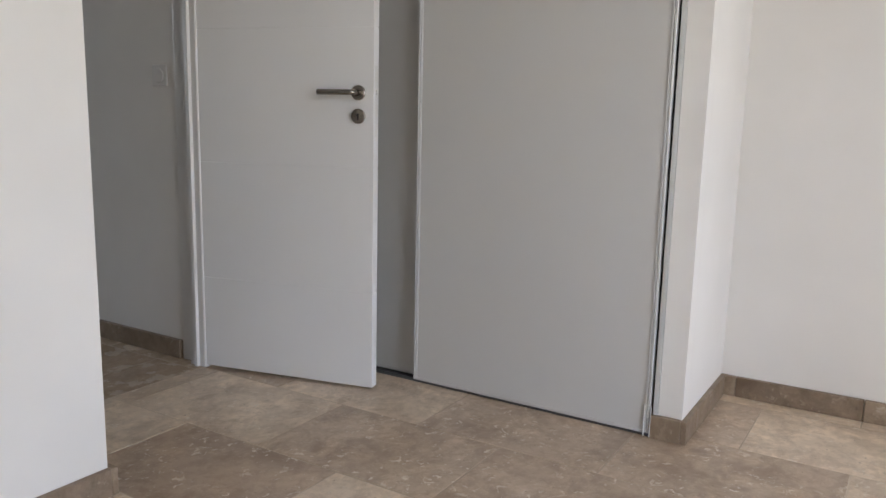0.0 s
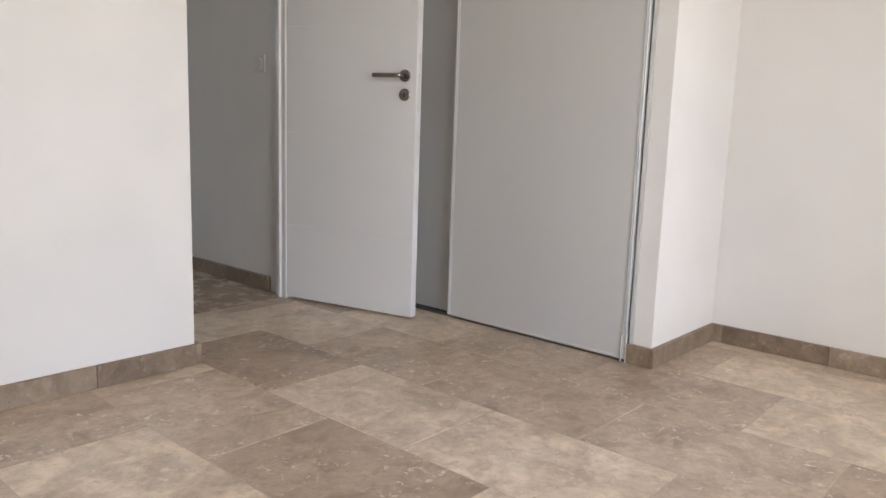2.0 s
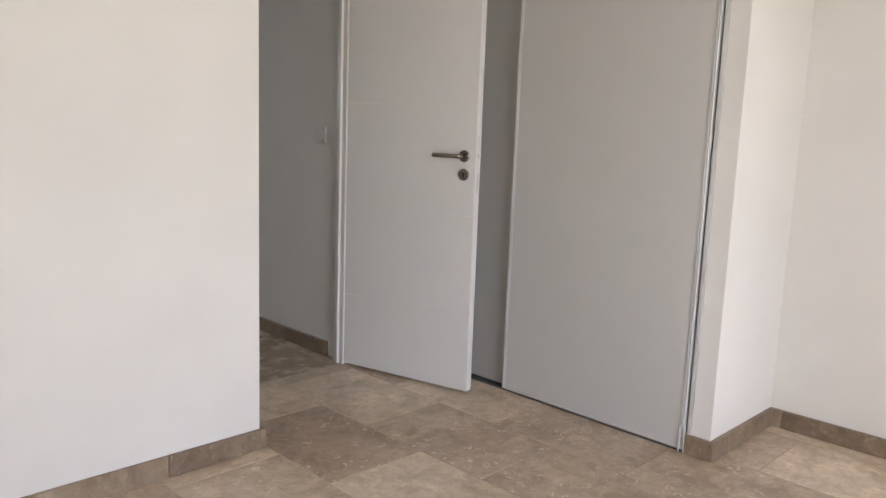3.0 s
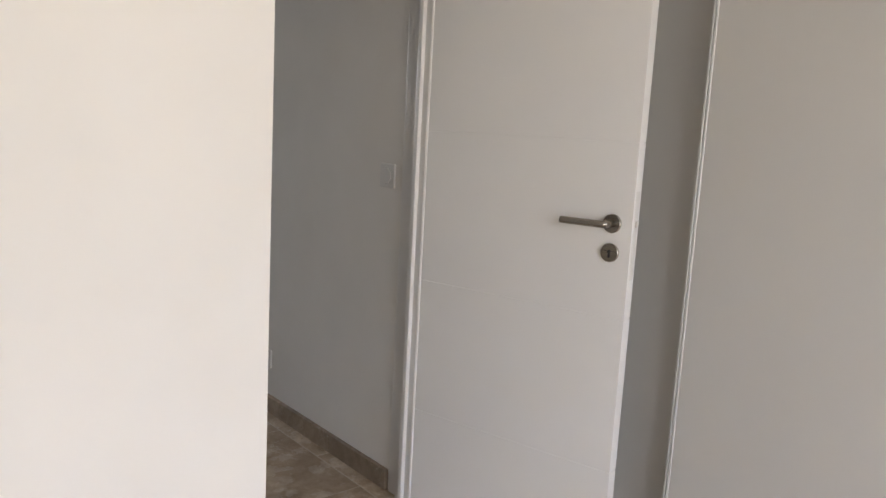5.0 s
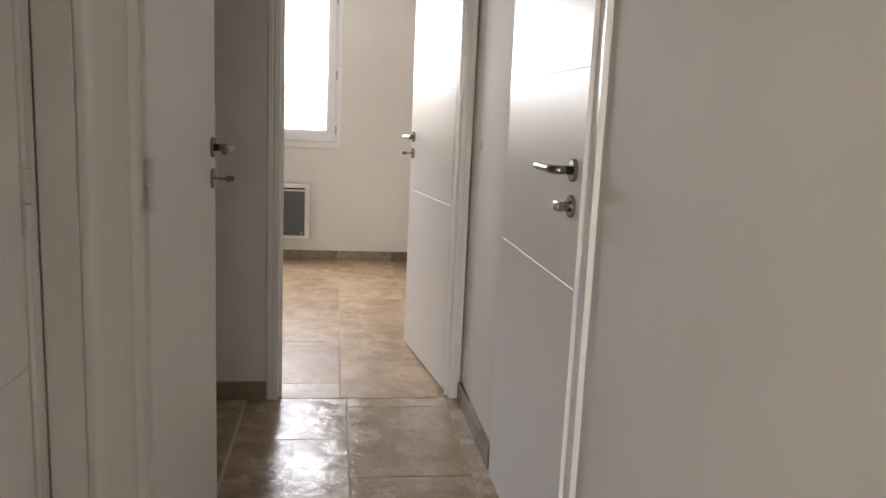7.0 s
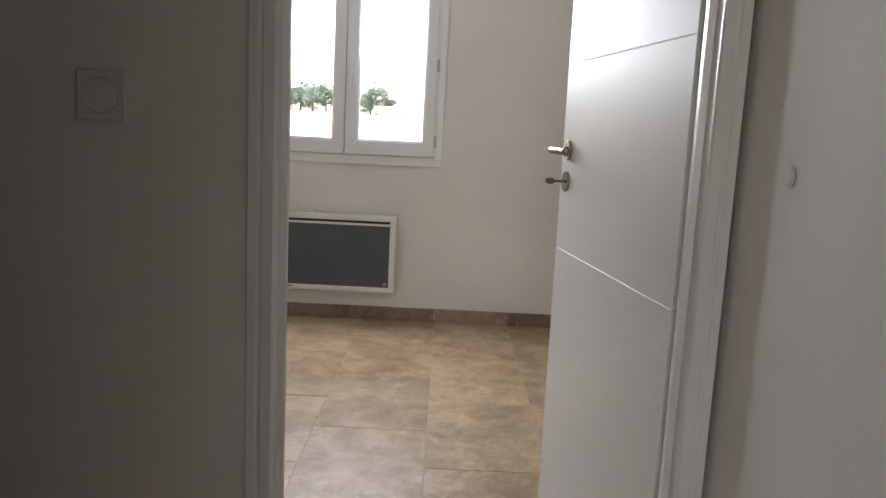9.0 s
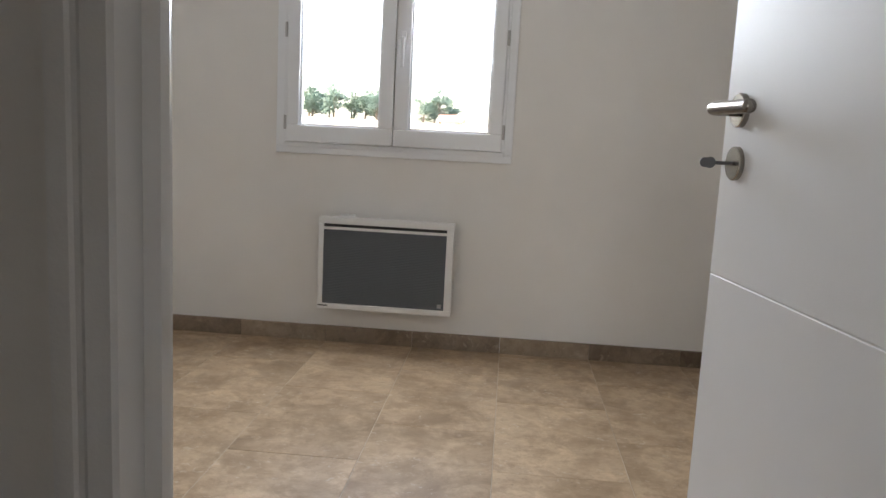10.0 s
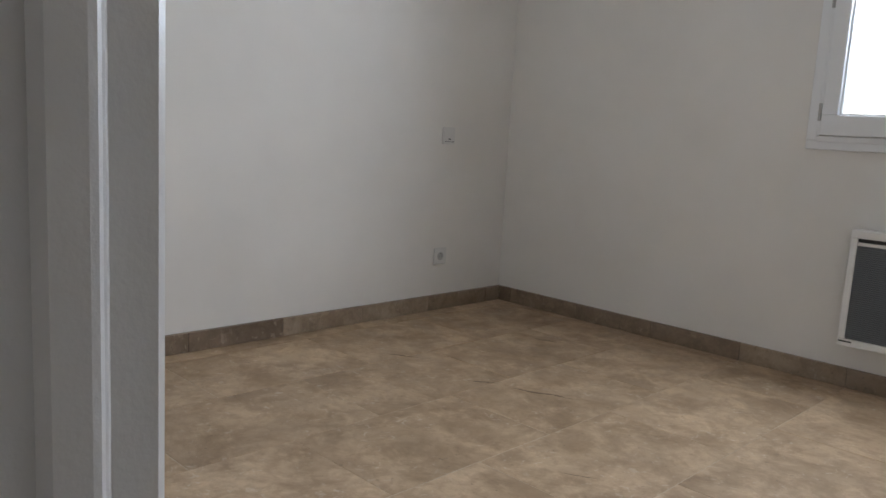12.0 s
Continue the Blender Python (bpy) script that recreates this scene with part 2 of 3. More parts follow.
wall("wall_c_east", [(CX1, 1.1, CY0, 6.0, 0, H)])
wall("wall_bath_east", [(CX1, 1.07, 0.12, 2.75, 0, H)])
WX0, WX1, WZ0, WZ1 = -1.545, -0.535, 0.905, 2.14
wall("wall_c_north", [(CX0, WX0, CY1, 6.0, 0, H), (WX0, WX1, CY1, 6.0, 0, WZ0), (WX0, WX1, CY1, 6.0, WZ1, H), (WX1, CX1, CY1, 6.0, 0, H)])
structure(boxes("ceiling", M_CEIL, [(-3.4, 1.1, -4.52, 6.0, H, H + 0.12)]), "flat white painted ceiling", "ceiling")
FLOOR = structure(boxes("floor", M_GROUT, [(-3.4, 1.1, -4.52, 6.0, -0.25, -0.0016)]), "floor of beige and brown travertine tiles", "floor")

# ---- doors ----


def door_frame(name, axis, a0, a1, d0, d1, label, face=0.048, over=0.012, stop=0.5):
    """A lacquered door frame. The opening runs from a0 to a1 along x or y; the wall's faces lie at d0 and d1."""
    top = DOOR_H + 0.04
    root = new(name)
    structure(root, label, "door frame")

    def profile(edge, sign):
        # a bead, a shallow groove and a flat face on both sides, and a stop in the middle of the reveal
        u = lambda k: edge - sign * k
        mid = d0 + (d1 - d0) * stop
        pts = [(u(face), d0 - 0.002), (u(face - 0.004), d0 - over), (u(0.030), d0 - over), (u(0.027), d0 - over + 0.0015), (u(0.023), d0 - over + 0.0015), (u(0.020), d0 - over),
               (u(0.003), d0 - over), (u(0), d0 - over + 0.004), (u(0), mid - 0.012), (u(-0.012), mid - 0.010), (u(-0.012), mid + 0.004), (u(-0.0112), mid + 0.0075), (u(-0.009), mid + 0.0098), (u(-0.006), mid + 0.0105), (u(-0.005), mid + 0.0125), (u(-0.002), mid + 0.0145), (u(0), mid + 0.015),
               (u(0), d1 + over - 0.004), (u(0.003), d1 + over), (u(0.020), d1 + over), (u(0.023), d1 + over - 0.0015), (u(0.027), d1 + over - 0.0015), (u(0.030), d1 + over), (u(face - 0.004), d1 + over), (u(face), d1 + 0.002)]
        return pts if axis == "x" else [(y, x) for x, y in pts]

    for edge, sign in ((a0, 1), (a1, -1)):
        bm = bmesh.new()
        add_profile(bm, profile(edge, sign), 0.0, top)
        part(bm, "jamb", M_FRAME, root)
    bm = bmesh.new()
    span = (a0 - face, a1 + face)
    if axis == "x":
        add_box(bm, *span, d0 - over, d1 + over, top, top + 0.045, 0.002)
    else:
        add_box(bm, d0 - over, d1 + over, *span, top, top + 0.045, 0.002)
    part(bm, "head", M_FRAME, root)
    return root


def door_leaf(name, w, m, label, mirrored=False, lock="key", grooves=(0.797, 1.271), hinges_seen=False):
    """A lacquered leaf with milled lines. The hinge stands at the origin, the leaf runs along x, and its seen face looks along -y (or +y if mirrored)."""
    s = -1.0 if mirrored else 1.0
    th, z0, z1 = 0.04, 0.010, DOOR_H
    root = new(name)
    root.matrix_world = m
    tagged(root, label, "door")
    ends = [z0, *grooves, z1]
    bm = bmesh.new()
    ya, yb = sorted((0.0, s * th))
    for a, b in zip(ends, ends[1:]):
        add_box(bm, 0.0, w, ya, yb, a + (0.0011 if a != z0 else 0), b - (0.0011 if b != z1 else 0), 0.0009, 1)
    ca, cb = sorted((s * 0.002, s * (th - 0.002)))
    add_box(bm, 0.003, w - 0.003, ca, cb, z0 + 0.01, z1 - 0.01)
    part(bm, "leaf", M_DOOR, root)
    hx, hz = w - 0.056, 1.053
    f = lambda d: -s * d       # how far in front of the seen face
    bm = bmesh.new()
    add_disc(bm, (hx, 0, hz), (0, -s, 0), 0.0255, 0.009)
    part(bm, "rosette", M_STEEL, root, False, "brushed steel rosette")
    bm = bmesh.new()
    bend = [(hx, f(0.006), hz), (hx, f(0.034), hz)]
    for k in range(1, 6):
        q = math.radians(90 * k / 5)
        bend.append((hx - 0.016 * (1 - math.cos(q)), f(0.034 + 0.016 * math.sin(q)), hz))
    bend += [(hx - 0.06, f(0.050), hz), (hx - 0.128, f(0.050), hz), (hx - 0.130, f(0.050), hz)]
    add_tube(bm, bend, 0.0097)
    part(bm, "handle", M_STEEL, root, True, "brushed steel lever handle")
    kz = hz - 0.079
    bm = bmesh.new()
    add_disc(bm, (hx, 0, kz), (0, -s, 0), 0.0255, 0.008)
    part(bm, "escutcheon", M_STEEL, root, False, "round brushed steel keyhole plate")
    bm = bmesh.new()
    if lock == "thumb":
        add_disc(bm, (hx, f(0.008), kz), (0, -s, 0), 0.012, 0.012)
        y0, y1 = sorted((f(0.018), f(0.040)))
        add_box(bm, hx - 0.017, hx + 0.017, y0, y1, kz - 0.011, kz + 0.011, 0.004)
        part(bm, "thumb_turn", M_STEEL, root, False, "steel thumb turn")
    elif lock == "key":
        add_tube(bm, [(hx, f(0.006), kz), (hx, f(0.034), kz)], 0.0028, 8)
        for rad, d in ((0.0085, 0.042), (0.0075, 0.050)):
            add_disc(bm, (hx - 0.0012, f(d), kz), (1, 0, 0), rad, 0.0024, 20, 0.0006)
        part(bm, "key", M_TRACK, root, False, "dark steel key left in the lock")
    else:
        y0, y1 = sorted((f(0.0079), f(0.0086)))
        add_box(bm, hx - 0.003, hx + 0.003, y0, y1, kz - 0.013, kz + 0.004)
        add_disc(bm, (hx, f(0.0079), kz + 0.004), (0, -s, 0), 0.0048, 0.0008, 14, 0.0002)
        part(bm, "keyhole", M_DARK, root)
        bm = bmesh.new()
        y0, y1 = sorted((f(0.008), f(0.012)))
        add_box(bm, hx - 0.024, hx - 0.004, y0, y1, kz + 0.000, kz + 0.005, 0.001)
        add_box(bm, hx + 0.004, hx + 0.020, y0, y1, kz + 0.001, kz + 0.005, 0.001)
        part(bm, "key_cover", M_STEEL, root)
    bm = bmesh.new()
    y0, y1 = sorted((s * 0.008, s * 0.030))
    add_box(bm, w - 0.001, w + 0.0012, y0, y1, kz - 0.07, hz + 0.09, 0.0005, 1)
    y0, y1 = sorted((s * 0.013, s * 0.025))
    add_box(bm, w, w + 0.007, y0, y1, hz - 0.006, hz + 0.012, 0.002, 2)
    part(bm, "latch_plate", M_PLASTIC, root, False, "white painted latch plate")
    for hzz in (0.28, 1.02, 1.78):
        bm = bmesh.new()
        for a, b in ((hzz - 0.045, hzz - 0.002), (hzz + 0.002, hzz + 0.045)):
            yy = f(0.004) if hinges_seen else s * (th + 0.004)
            add_tube(bm, [(-0.004, yy, a), (-0.004, yy, b)], 0.0075, 12)
        part(bm, "hinge", M_PLASTIC, root, False, "white painted hinge")
    return root


def heading(x, y, dx, dy):
    return pose(x, y, 0, 0, 0, math.degrees(math.atan2(dy, dx)))


door_frame("door_frame_a", "x", -0.727, -0.034, 0.0, 0.06, "white lacquered bedroom door frame with beaded edges")
door_frame("door_frame_b", "y", 1.297, 2.035, 0.0, 0.10, "white lacquered bathroom door frame")
door_frame("door_frame_c", "x", -0.750, -0.054, 2.75, 2.816, "white lacquered bedroom door frame with beaded edges", stop=0.60)
door_frame("door_frame_d", "y", 1.085, 1.815, -0.972, HL, "white lacquered door frame in the hall", 0.04)
door_frame("door_frame_e", "y", 0.105, 0.795, -1.05, -0.95, "white lacquered door frame in the hall", 0.04)
door_leaf("door_a", 0.708, heading(-0.030, -0.004, 0.163, -0.703), "white lacquered bedroom door standing wide open", lock="hole", grooves=(0.36, 0.797, 1.271, 1.745))
door_leaf("door_b", 0.730, heading(-0.021, 2.031, 0, -1), "closed white lacquered bathroom door with steel thumb turn", lock="thumb")
door_leaf("door_c", 0.712, heading(-0.066, 2.826, -0.105, 0.70), "white lacquered bedroom door standing open with key", mirrored=True)
door_leaf("door_d", 0.728, heading(-0.852, 1.087, 0, 1), "white lacquered hall door with lever and key", grooves=(), hinges_seen=True)
door_leaf("door_e", 0.686, heading(-0.944, 0.792, 0, -1), "closed white lacquered hall closet door", mirrored=True, hinges_seen=True)

# strike plate on the free jamb of the first door, its paint worn off
STRIKE = tagged(new("strike_plate"), "worn steel strike plate on the door jamb", "strike plate")
bm = bmesh.new()
add_box(bm, -0.7365, -0.7290, -0.0135, -0.0115, 0.975, 1.145, 0.0006, 1)
part(bm, "plate", M_FRAME, STRIKE)
bm = bmesh.new()
rng = random.Random(4)
for z, hgt in ((0.935, 0.010), (0.962, 0.006), (0.985, 0.016), (1.005, 0.008), (1.018, 0.024), (1.05, 0.012), (1.068, 0.03), (1.105, 0.012)):
    x = -0.7362 + rng.random() * 0.003
    add_box(bm, x, x + 0.0008 + rng.random() * 0.0014, -0.0141, -0.013, z + 0.032, z + 0.032 + hgt)
part(bm, "worn_patch", M_GREY, STRIKE)

TRIM = structure(new("trim"), "narrow white cover strip beside the door frame", "trim")
bm = bmesh.new()
add_box(bm, -0.011, 0.0, 0.074, 0.140, 0.0, DOOR_H + 0.08, 0.004, 3)
part(bm, "strip", M_FRAME, TRIM)
bm = bmesh.new()
add_box(bm, -0.936, -0.884, 0.826, 0.840, 0.0, H, 0.003, 2)
add_box(bm, -0.884, -0.868, 0.822, 0.860, 0.0, H, 0.006, 3)
part(bm, "strip", M_FRAME, TRIM)

# ---- built-in closet ----
CLOSET = tagged(new("sliding_closet"), "built-in closet with two grey-beige sliding doors", "closet")


def sliding_door(x, y0, y1, name="sliding_door"):
    """A melamine panel between two aluminium uprights that have a groove each."""
    bm = bmesh.new()
    add_box(bm, x + 0.005, x + 0.018, y0 + 0.012, y1 - 0.012, 0.013, H - 0.05)
    panel = part(bm, name, M_CLOSET, CLOSET)
    for a, sgn in ((y0, 1), (y1, -1)):
        bm = bmesh.new()
        for k0, k1, out in ((0.0, 0.006, 0.0), (0.006, 0.0085, 0.006), (0.0085, 0.0145, 0.001)):
            lo, hi = sorted((a + sgn * k0, a + sgn * k1))
            add_box(bm, x + out, x + 0.026, lo, hi, 0.012, H - 0.05, 0.0008, 1)
        part(bm, "upright", M_ALU, panel, False, "white aluminium edge profile")
    bm = bmesh.new()
    add_box(bm, x + 0.003, x + 0.024, y0 + 0.0145, y1 - 0.0145, 0.010, 0.020, 0.001, 1)
    part(bm, "bottom_rail", M_CLOSET, panel)
    return panel


sliding_door(0.295, -1.650, -0.762)
sliding_door(0.338, -0.84, -0.022)
bm = bmesh.new()
for x0, x1, z1 in ((0.304, 0.378, 0.003), (0.312, 0.316, 0.009), (0.350, 0.354, 0.009)):
    add_box(bm, x0, x1, -1.656, -0.002, 0.0, z1)
part(bm, "bottom_track", M_TRACK, CLOSET, False, "aluminium floor track")
bm = bmesh.new()
add_box(bm, 0.292, 0.382, -1.656, -0.002, H - 0.06, H - 0.001, 0.002)
part(bm, "top_track", M_ALU, CLOSET)
bm = bmesh.new()
add_box(bm, 0.306, 0.37, -1.673, -1.659, 0.02, H - 0.06)
part(bm, "side_upright", M_ALU, CLOSET)
bm = bmesh.new()
add_box(bm, 0.2915, 0.2995, -1.656, -1.632, 0.060, 0.062)
add_box(bm, 0.2915, 0.2995, -1.656, -1.653, 0.0, 0.105, 0.001, 1)
add_box(bm, 0.2915, 0.2995, -1.636, -1.633, 0.0, 0.105, 0.001, 1)
add_box(bm, 0.2915, 0.2995, -1.653, -1.636, 0.100, 0.105)
part(bm, "stop_bracket", M_ALU, CLOSET, False, "small aluminium corner stop")

# ---- switches and sockets ----


def wall_plate(kind, m, label):
    """A square plate on a wall; its face looks along -y of its own axes."""
    root = tagged(new(kind), label, kind.replace("_", " "))
    root.matrix_world = m
    bm = bmesh.new()
    add_box(bm, -0.041, 0.041, -0.009, 0.0, -0.041, 0.041, 0.004, 3)
    part(bm, "plate", M_PLASTIC, root)
    if kind == "light_switch":
        bm = bmesh.new()
        add_disc(bm, (0, -0.009, 0), (0, -1, 0), 0.0285, 0.0012, 36, 0.0006)
        part(bm, "ring", M_GREY, root)
        bm = bmesh.new()
        add_disc(bm, (0, -0.0098, 0), (0, -1, 0), 0.0272, 0.0045, 36, 0.0015)
        part(bm, "rocker", M_PLASTIC, root)
    elif kind == "wall_socket":
        bm = bmesh.new()
        add_disc(bm, (0, -0.009, 0), (0, -1, 0), 0.0205, 0.0008, 30, 0.0003)
        part(bm, "well", M_GREY, root)
        bm = bmesh.new()
        for dx in (-0.0095, 0.0095):
            add_disc(bm, (dx, -0.0097, 0), (0, -1, 0), 0.0030, 0.0005, 12, 0.0001)
        part(bm, "hole", M_DARK, root)
        bm = bmesh.new()
        add_tube(bm, [(0, -0.0095, 0.011), (0, -0.016, 0.011)], 0.0025, 10)
        part(bm, "earth_pin", M_STEEL, root)
    else:
        bm = bmesh.new()
        add_box(bm, -0.028, 0.028, -0.012, -0.009, -0.024, 0.030, 0.001, 1)
        part(bm, "insert", M_PLASTIC, root)
        bm = bmesh.new()
        add_box(bm, -0.008, 0.008, -0.0126, -0.0119, -0.018, -0.013)
        # dark strip standing in for the shade below the insert
        add_box(bm, -0.030, 0.030, -0.0122, -0.0089, -0.0285, -0.0265)
        part(bm, "port_and_shade", M_DARK, root)
    return root


def facing(x, y, z, direction):
    return pose(x, y, z, 0, 0, {"-y": 0, "+x": 90, "+y": 180, "-x": -90}[direction])


wall_plate("light_switch", facing(0.0, 0.228, 1.111, "-x"), "white square light switch with round rocker")
wall_plate("wall_socket", facing(0.0, 1.086, 0.237, "-x"), "white square wall socket in the hall")
wall_plate("light_switch", facing(-1.03, 2.75, 1.12, "-y"), "white square light switch with round rocker")
wall_plate("light_switch", facing(-0.868, -0.085, 1.115, "+x"), "white square light switch with round rocker")
wall_plate("data_outlet", facing(CX0, 5.319, 0.844, "+x"), "white square outlet on the bedroom wall")
wall_plate("wall_socket", facing(CX0, 5.304, 0.264, "+x"), "white square wall socket above the skirting")
DOT = tagged(new("door_stop"), "small white round door buffer on the wall", "door stop")
bm = bmesh.new()
add_disc(bm, (0.0, 2.566, 1.052), (-1, 0, 0), 0.016, 0.006, 24, 0.004)
part(bm, "buffer", M_PLASTIC, DOT)

# ---- electric heater under the window ----


def heater():
    x0, x1, z0, z1, yf, yb = -1.351, -0.734, 0.175, 0.600, 5.672, CY1
    root = tagged(new("electric_heater"), "white electric wall heater with a dark louvred grille", "heater")
    bm = bmesh.new()
    add_box(bm, x0 + 0.03, x1 - 0.03, yf + 0.016, yb - 0.03, z0 + 0.02, z1 - 0.02, 0.004)
    part(bm, "body", M_RAD, root)
    bm = bmesh.new()
    e = 0.024
    for it in ((x0, x1, z1 - 0.030, z1), (x0, x1, z0, z0 + 0.026), (x0, x0 + e, z0 + 0.026, z1 - 0.030), (x1 - e - 0.008, x1, z0 + 0.026, z1 - 0.030)):
        add_box(bm, it[0], it[1], yf, yf + 0.055, it[2], it[3], 0.003, 2)
    add_box(bm, x0 + e, x1 - e - 0.008, yf + 0.002, yf + 0.03, z1 - 0.056, z1 - 0.044, 0.002)
    part(bm, "front_frame", M_RAD, root)
    bm = bmesh.new()
    add_box(bm, x0 + e, x1 - e - 0.008, yf + 0.010, yf + 0.015, z0 + 0.026, z1 - 0.030)
    part(bm, "grille_plate", M_DARK, root)
    bm = bmesh.new()
    n = 46
    h = (z1 - 0.056 - z0 - 0.028) / n
    for i in range(n):
        z = z0 + 0.028 + i * h
        add_box(bm, x0 + e, x1 - e - 0.008, yf + 0.004, yf + 0.011, z + h * 0.18, z + h * 0.86)
    tagged(part(bm, "louvres", M_GRILLE, root), "dark grey fine metal louvres", kind="stuff")
    bm = bmesh.new()
    add_box(bm, x0 + 0.004, x0 + 0.050, yf - 0.0008, yf + 0.001, z0 + 0.014, z0 + 0.019)
    part(bm, "mark", M_DARK, root)
    bm = bmesh.new()
    add_box(bm, x1 - 0.062, x1 - 0.044, yf + 0.003, yf + 0.0045, z0 + 0.036, z0 + 0.054)
    part(bm, "mark", M_GREY, root)
    bm = bmesh.new()
    add_box(bm, x0 + 0.14, x1 - 0.14, yb - 0.032, yb, z0 + 0.05, z1 - 0.07)
    part(bm, "mounting_plate", M_RAD, root)
    bm = bmesh.new()
    add_box(bm, x0 + 0.085, x0 + 0.15, yb - 0.028, yb, z1 - 0.06, z1 + 0.010, 0.004)
    part(bm, "wall_bracket", M_RAD, root)
    return root


heater()

# ---- windows ----


def window(name, x0, x1, z0, z1, yin, out, label):
    """A two-sash PVC window. yin: the wall's face on the room side; out: +1 if the open air lies towards +y."""
    root = structure(new(name), label, "window")
    Y = lambda d: yin + out * d

    def bar(bm, a0, a1, d0, d1, b0, b1, bevel=0.003):
        lo, hi = sorted((Y(d0), Y(d1)))
        add_box(bm, a0, a1, lo, hi, b0, b1, bevel)

    bm = bmesh.new()
    # trim on the wall, then the fixed frame one step behind
    for a, b, c, d in ((x0 - 0.036, x1 + 0.036, z0 - 0.028, z0 + 0.006), (x0 - 0.036, x1 + 0.036, z1 - 0.004, z1 + 0.036), (x0 - 0.036, x0 + 0.004, z0 + 0.006, z1 - 0.004), (x1 - 0.004, x1 + 0.036, z0 + 0.006, z1 - 0.004)):
        bar(bm, a, b, -0.010, 0.0, c, d)
    for a, b, c, d in ((x0, x1, z0, z0 + 0.022), (x0, x1, z1 - 0.05, z1), (x0, x0 + 0.014, z0 + 0.022, z1 - 0.05), (x1 - 0.014, x1, z0 + 0.022, z1 - 0.05)):
        bar(bm, a, b, -0.014, 0.09, c, d)
    # rebates behind the sashes, added to block daylight leaking through the gaps
    bar(bm, x0 + 0.014, x1 - 0.014, 0.047, 0.088, z0 + 0.020, z0 + 0.045)
    bar(bm, (x0 + x1) / 2 - 0.02, (x0 + x1) / 2 + 0.02, 0.047, 0.07, z0 + 0.045, z1 - 0.05)
    part(bm, "frame", M_PVC, root)
    xm = (x0 + x1) / 2
    for k, (a, b) in enumerate(((x0 + 0.014, xm - 0.002), (xm + 0.002, x1 - 0.014))):
        bm = bmesh.new()
        c, d = z0 + 0.024, z1 - 0.052
        wl_, wr_ = (0.058, 0.063) if k == 0 else (0.066, 0.058)
        wl_, wr_ = wl_ + 0.0, wr_ + 0.0
        bot = 0.076
        for q in ((a, b, c, c + bot), (a, b, d - 0.07, d), (a, a + wl_, c + bot, d - 0.07), (b - wr_, b, c + bot, d - 0.07)):
            bar(bm, q[0], q[1], -0.026, 0.045, q[2], q[3], 0.004)
        # glazing bead
        g0, g1, g2, g3 = a + wl_, b - wr_, c + bot, d - 0.07
        for q in ((g0, g1, g2, g2 + 0.008), (g0, g1, g3 - 0.008, g3), (g0, g0 + 0.008, g2, g3), (g1 - 0.008, g1, g2, g3)):
            bar(bm, q[0], q[1], -0.010, 0.02, q[2], q[3], 0.003)
        sash = part(bm, "sash", M_PVC, root)
        bm = bmesh.new()
        bar(bm, g0, g1, 0.004, 0.008, g2, g3, 0)
        pane = part(bm, "pane", M_GLASS, sash)
        pane.visible_shadow = False
        for z in (z0 + 0.11, z1 - 0.16, z0 + 0.52):
            bm = bmesh.new()
            hx = a - 0.006 if k == 0 else b + 0.006
            add_tube(bm, [(hx, Y(-0.022), z - 0.032), (hx, Y(-0.022), z + 0.032)], 0.0065, 10)
            part(bm, "hinge", M_GREY, sash)
    bm = bmesh.new()
    hx = xm + 0.034
    bar(bm, hx - 0.012, hx + 0.012, -0.038, -0.026, z0 + 0.46, z0 + 0.53, 0.003)
    bar(bm, hx - 0.009, hx + 0.009, -0.062, -0.036, z0 + 0.485, z0 + 0.505, 0.003)
    bar(bm, hx - 0.008, hx + 0.008, -0.064, -0.052, z0 + 0.375, z0 + 0.505, 0.004)
    part(bm, "handle", M_PVC, root, False, "white window handle")
    bm = bmesh.new()
    bar(bm, x0 - 0.03, x1 + 0.03, 0.16, 0.30, z0 - 0.05, z0 - 0.001, 0.006)
    part(bm, "sill", M_WALL, root)
    return root


window("window_c", WX0, WX1, WZ0, WZ1, CY1, 1, "white double-sash window with clear panes")
window("window_a", -2.1, -0.3, 0.06, 2.15, AY0, -1, "white double-sash window with clear panes")

# ---- outside ----
m_, n_, l_, b_ = material("dry_grass", (0.25, 0.22, 0.12), 0.95)
l_.new(ramp(n_, l_, noise_node(n_, l_, world_place(n_), 0.15, 6), [(0.3, (0.16, 0.15, 0.07)), (0.7, (0.36, 0.31, 0.19))]), b_.inputs["Base Color"])
M_GRASS = m_
bm = bmesh.new()
bmesh.ops.create_grid(bm, x_segments=240, y_segments=240, size=1500)
for v in bm.verts:
    r = math.hypot(v.co.x, v.co.y)
    t = min(1.0, max(0.0, (r - 62) / 45))
    v.co.z = -0.3 + 2.7 * t * t * (3 - 2 * t) + (noise.noise(Vector((v.co.x / 180, v.co.y / 180, 0))) * 1.5 if r > 150 else 0)
structure(new("ground", mesh_from(bm, "ground", M_GRASS, True)), "dry grassy ground reaching to the horizon", "ground")

m_, n_, l_, b_ = material("foliage", (0.06, 0.09, 0.03), 0.8)
# leaf green with the distance haze mixed in: paler and bluer
l_.new(ramp(n_, l_, noise_node(n_, l_, world_place(n_), 0.9, 4), [(0.3, (0.04, 0.08, 0.055)), (0.7, (0.10, 0.15, 0.09))]), b_.inputs["Base Color"])
M_LEAF = m_
M_BARK = painted("bark", (0.16, 0.11, 0.075), 0.9, 30, 0.6, 0.3)
M_ROOF = painted("roof_tile", (0.42, 0.20, 0.12), 0.85, 20, 0.4, 0.3)
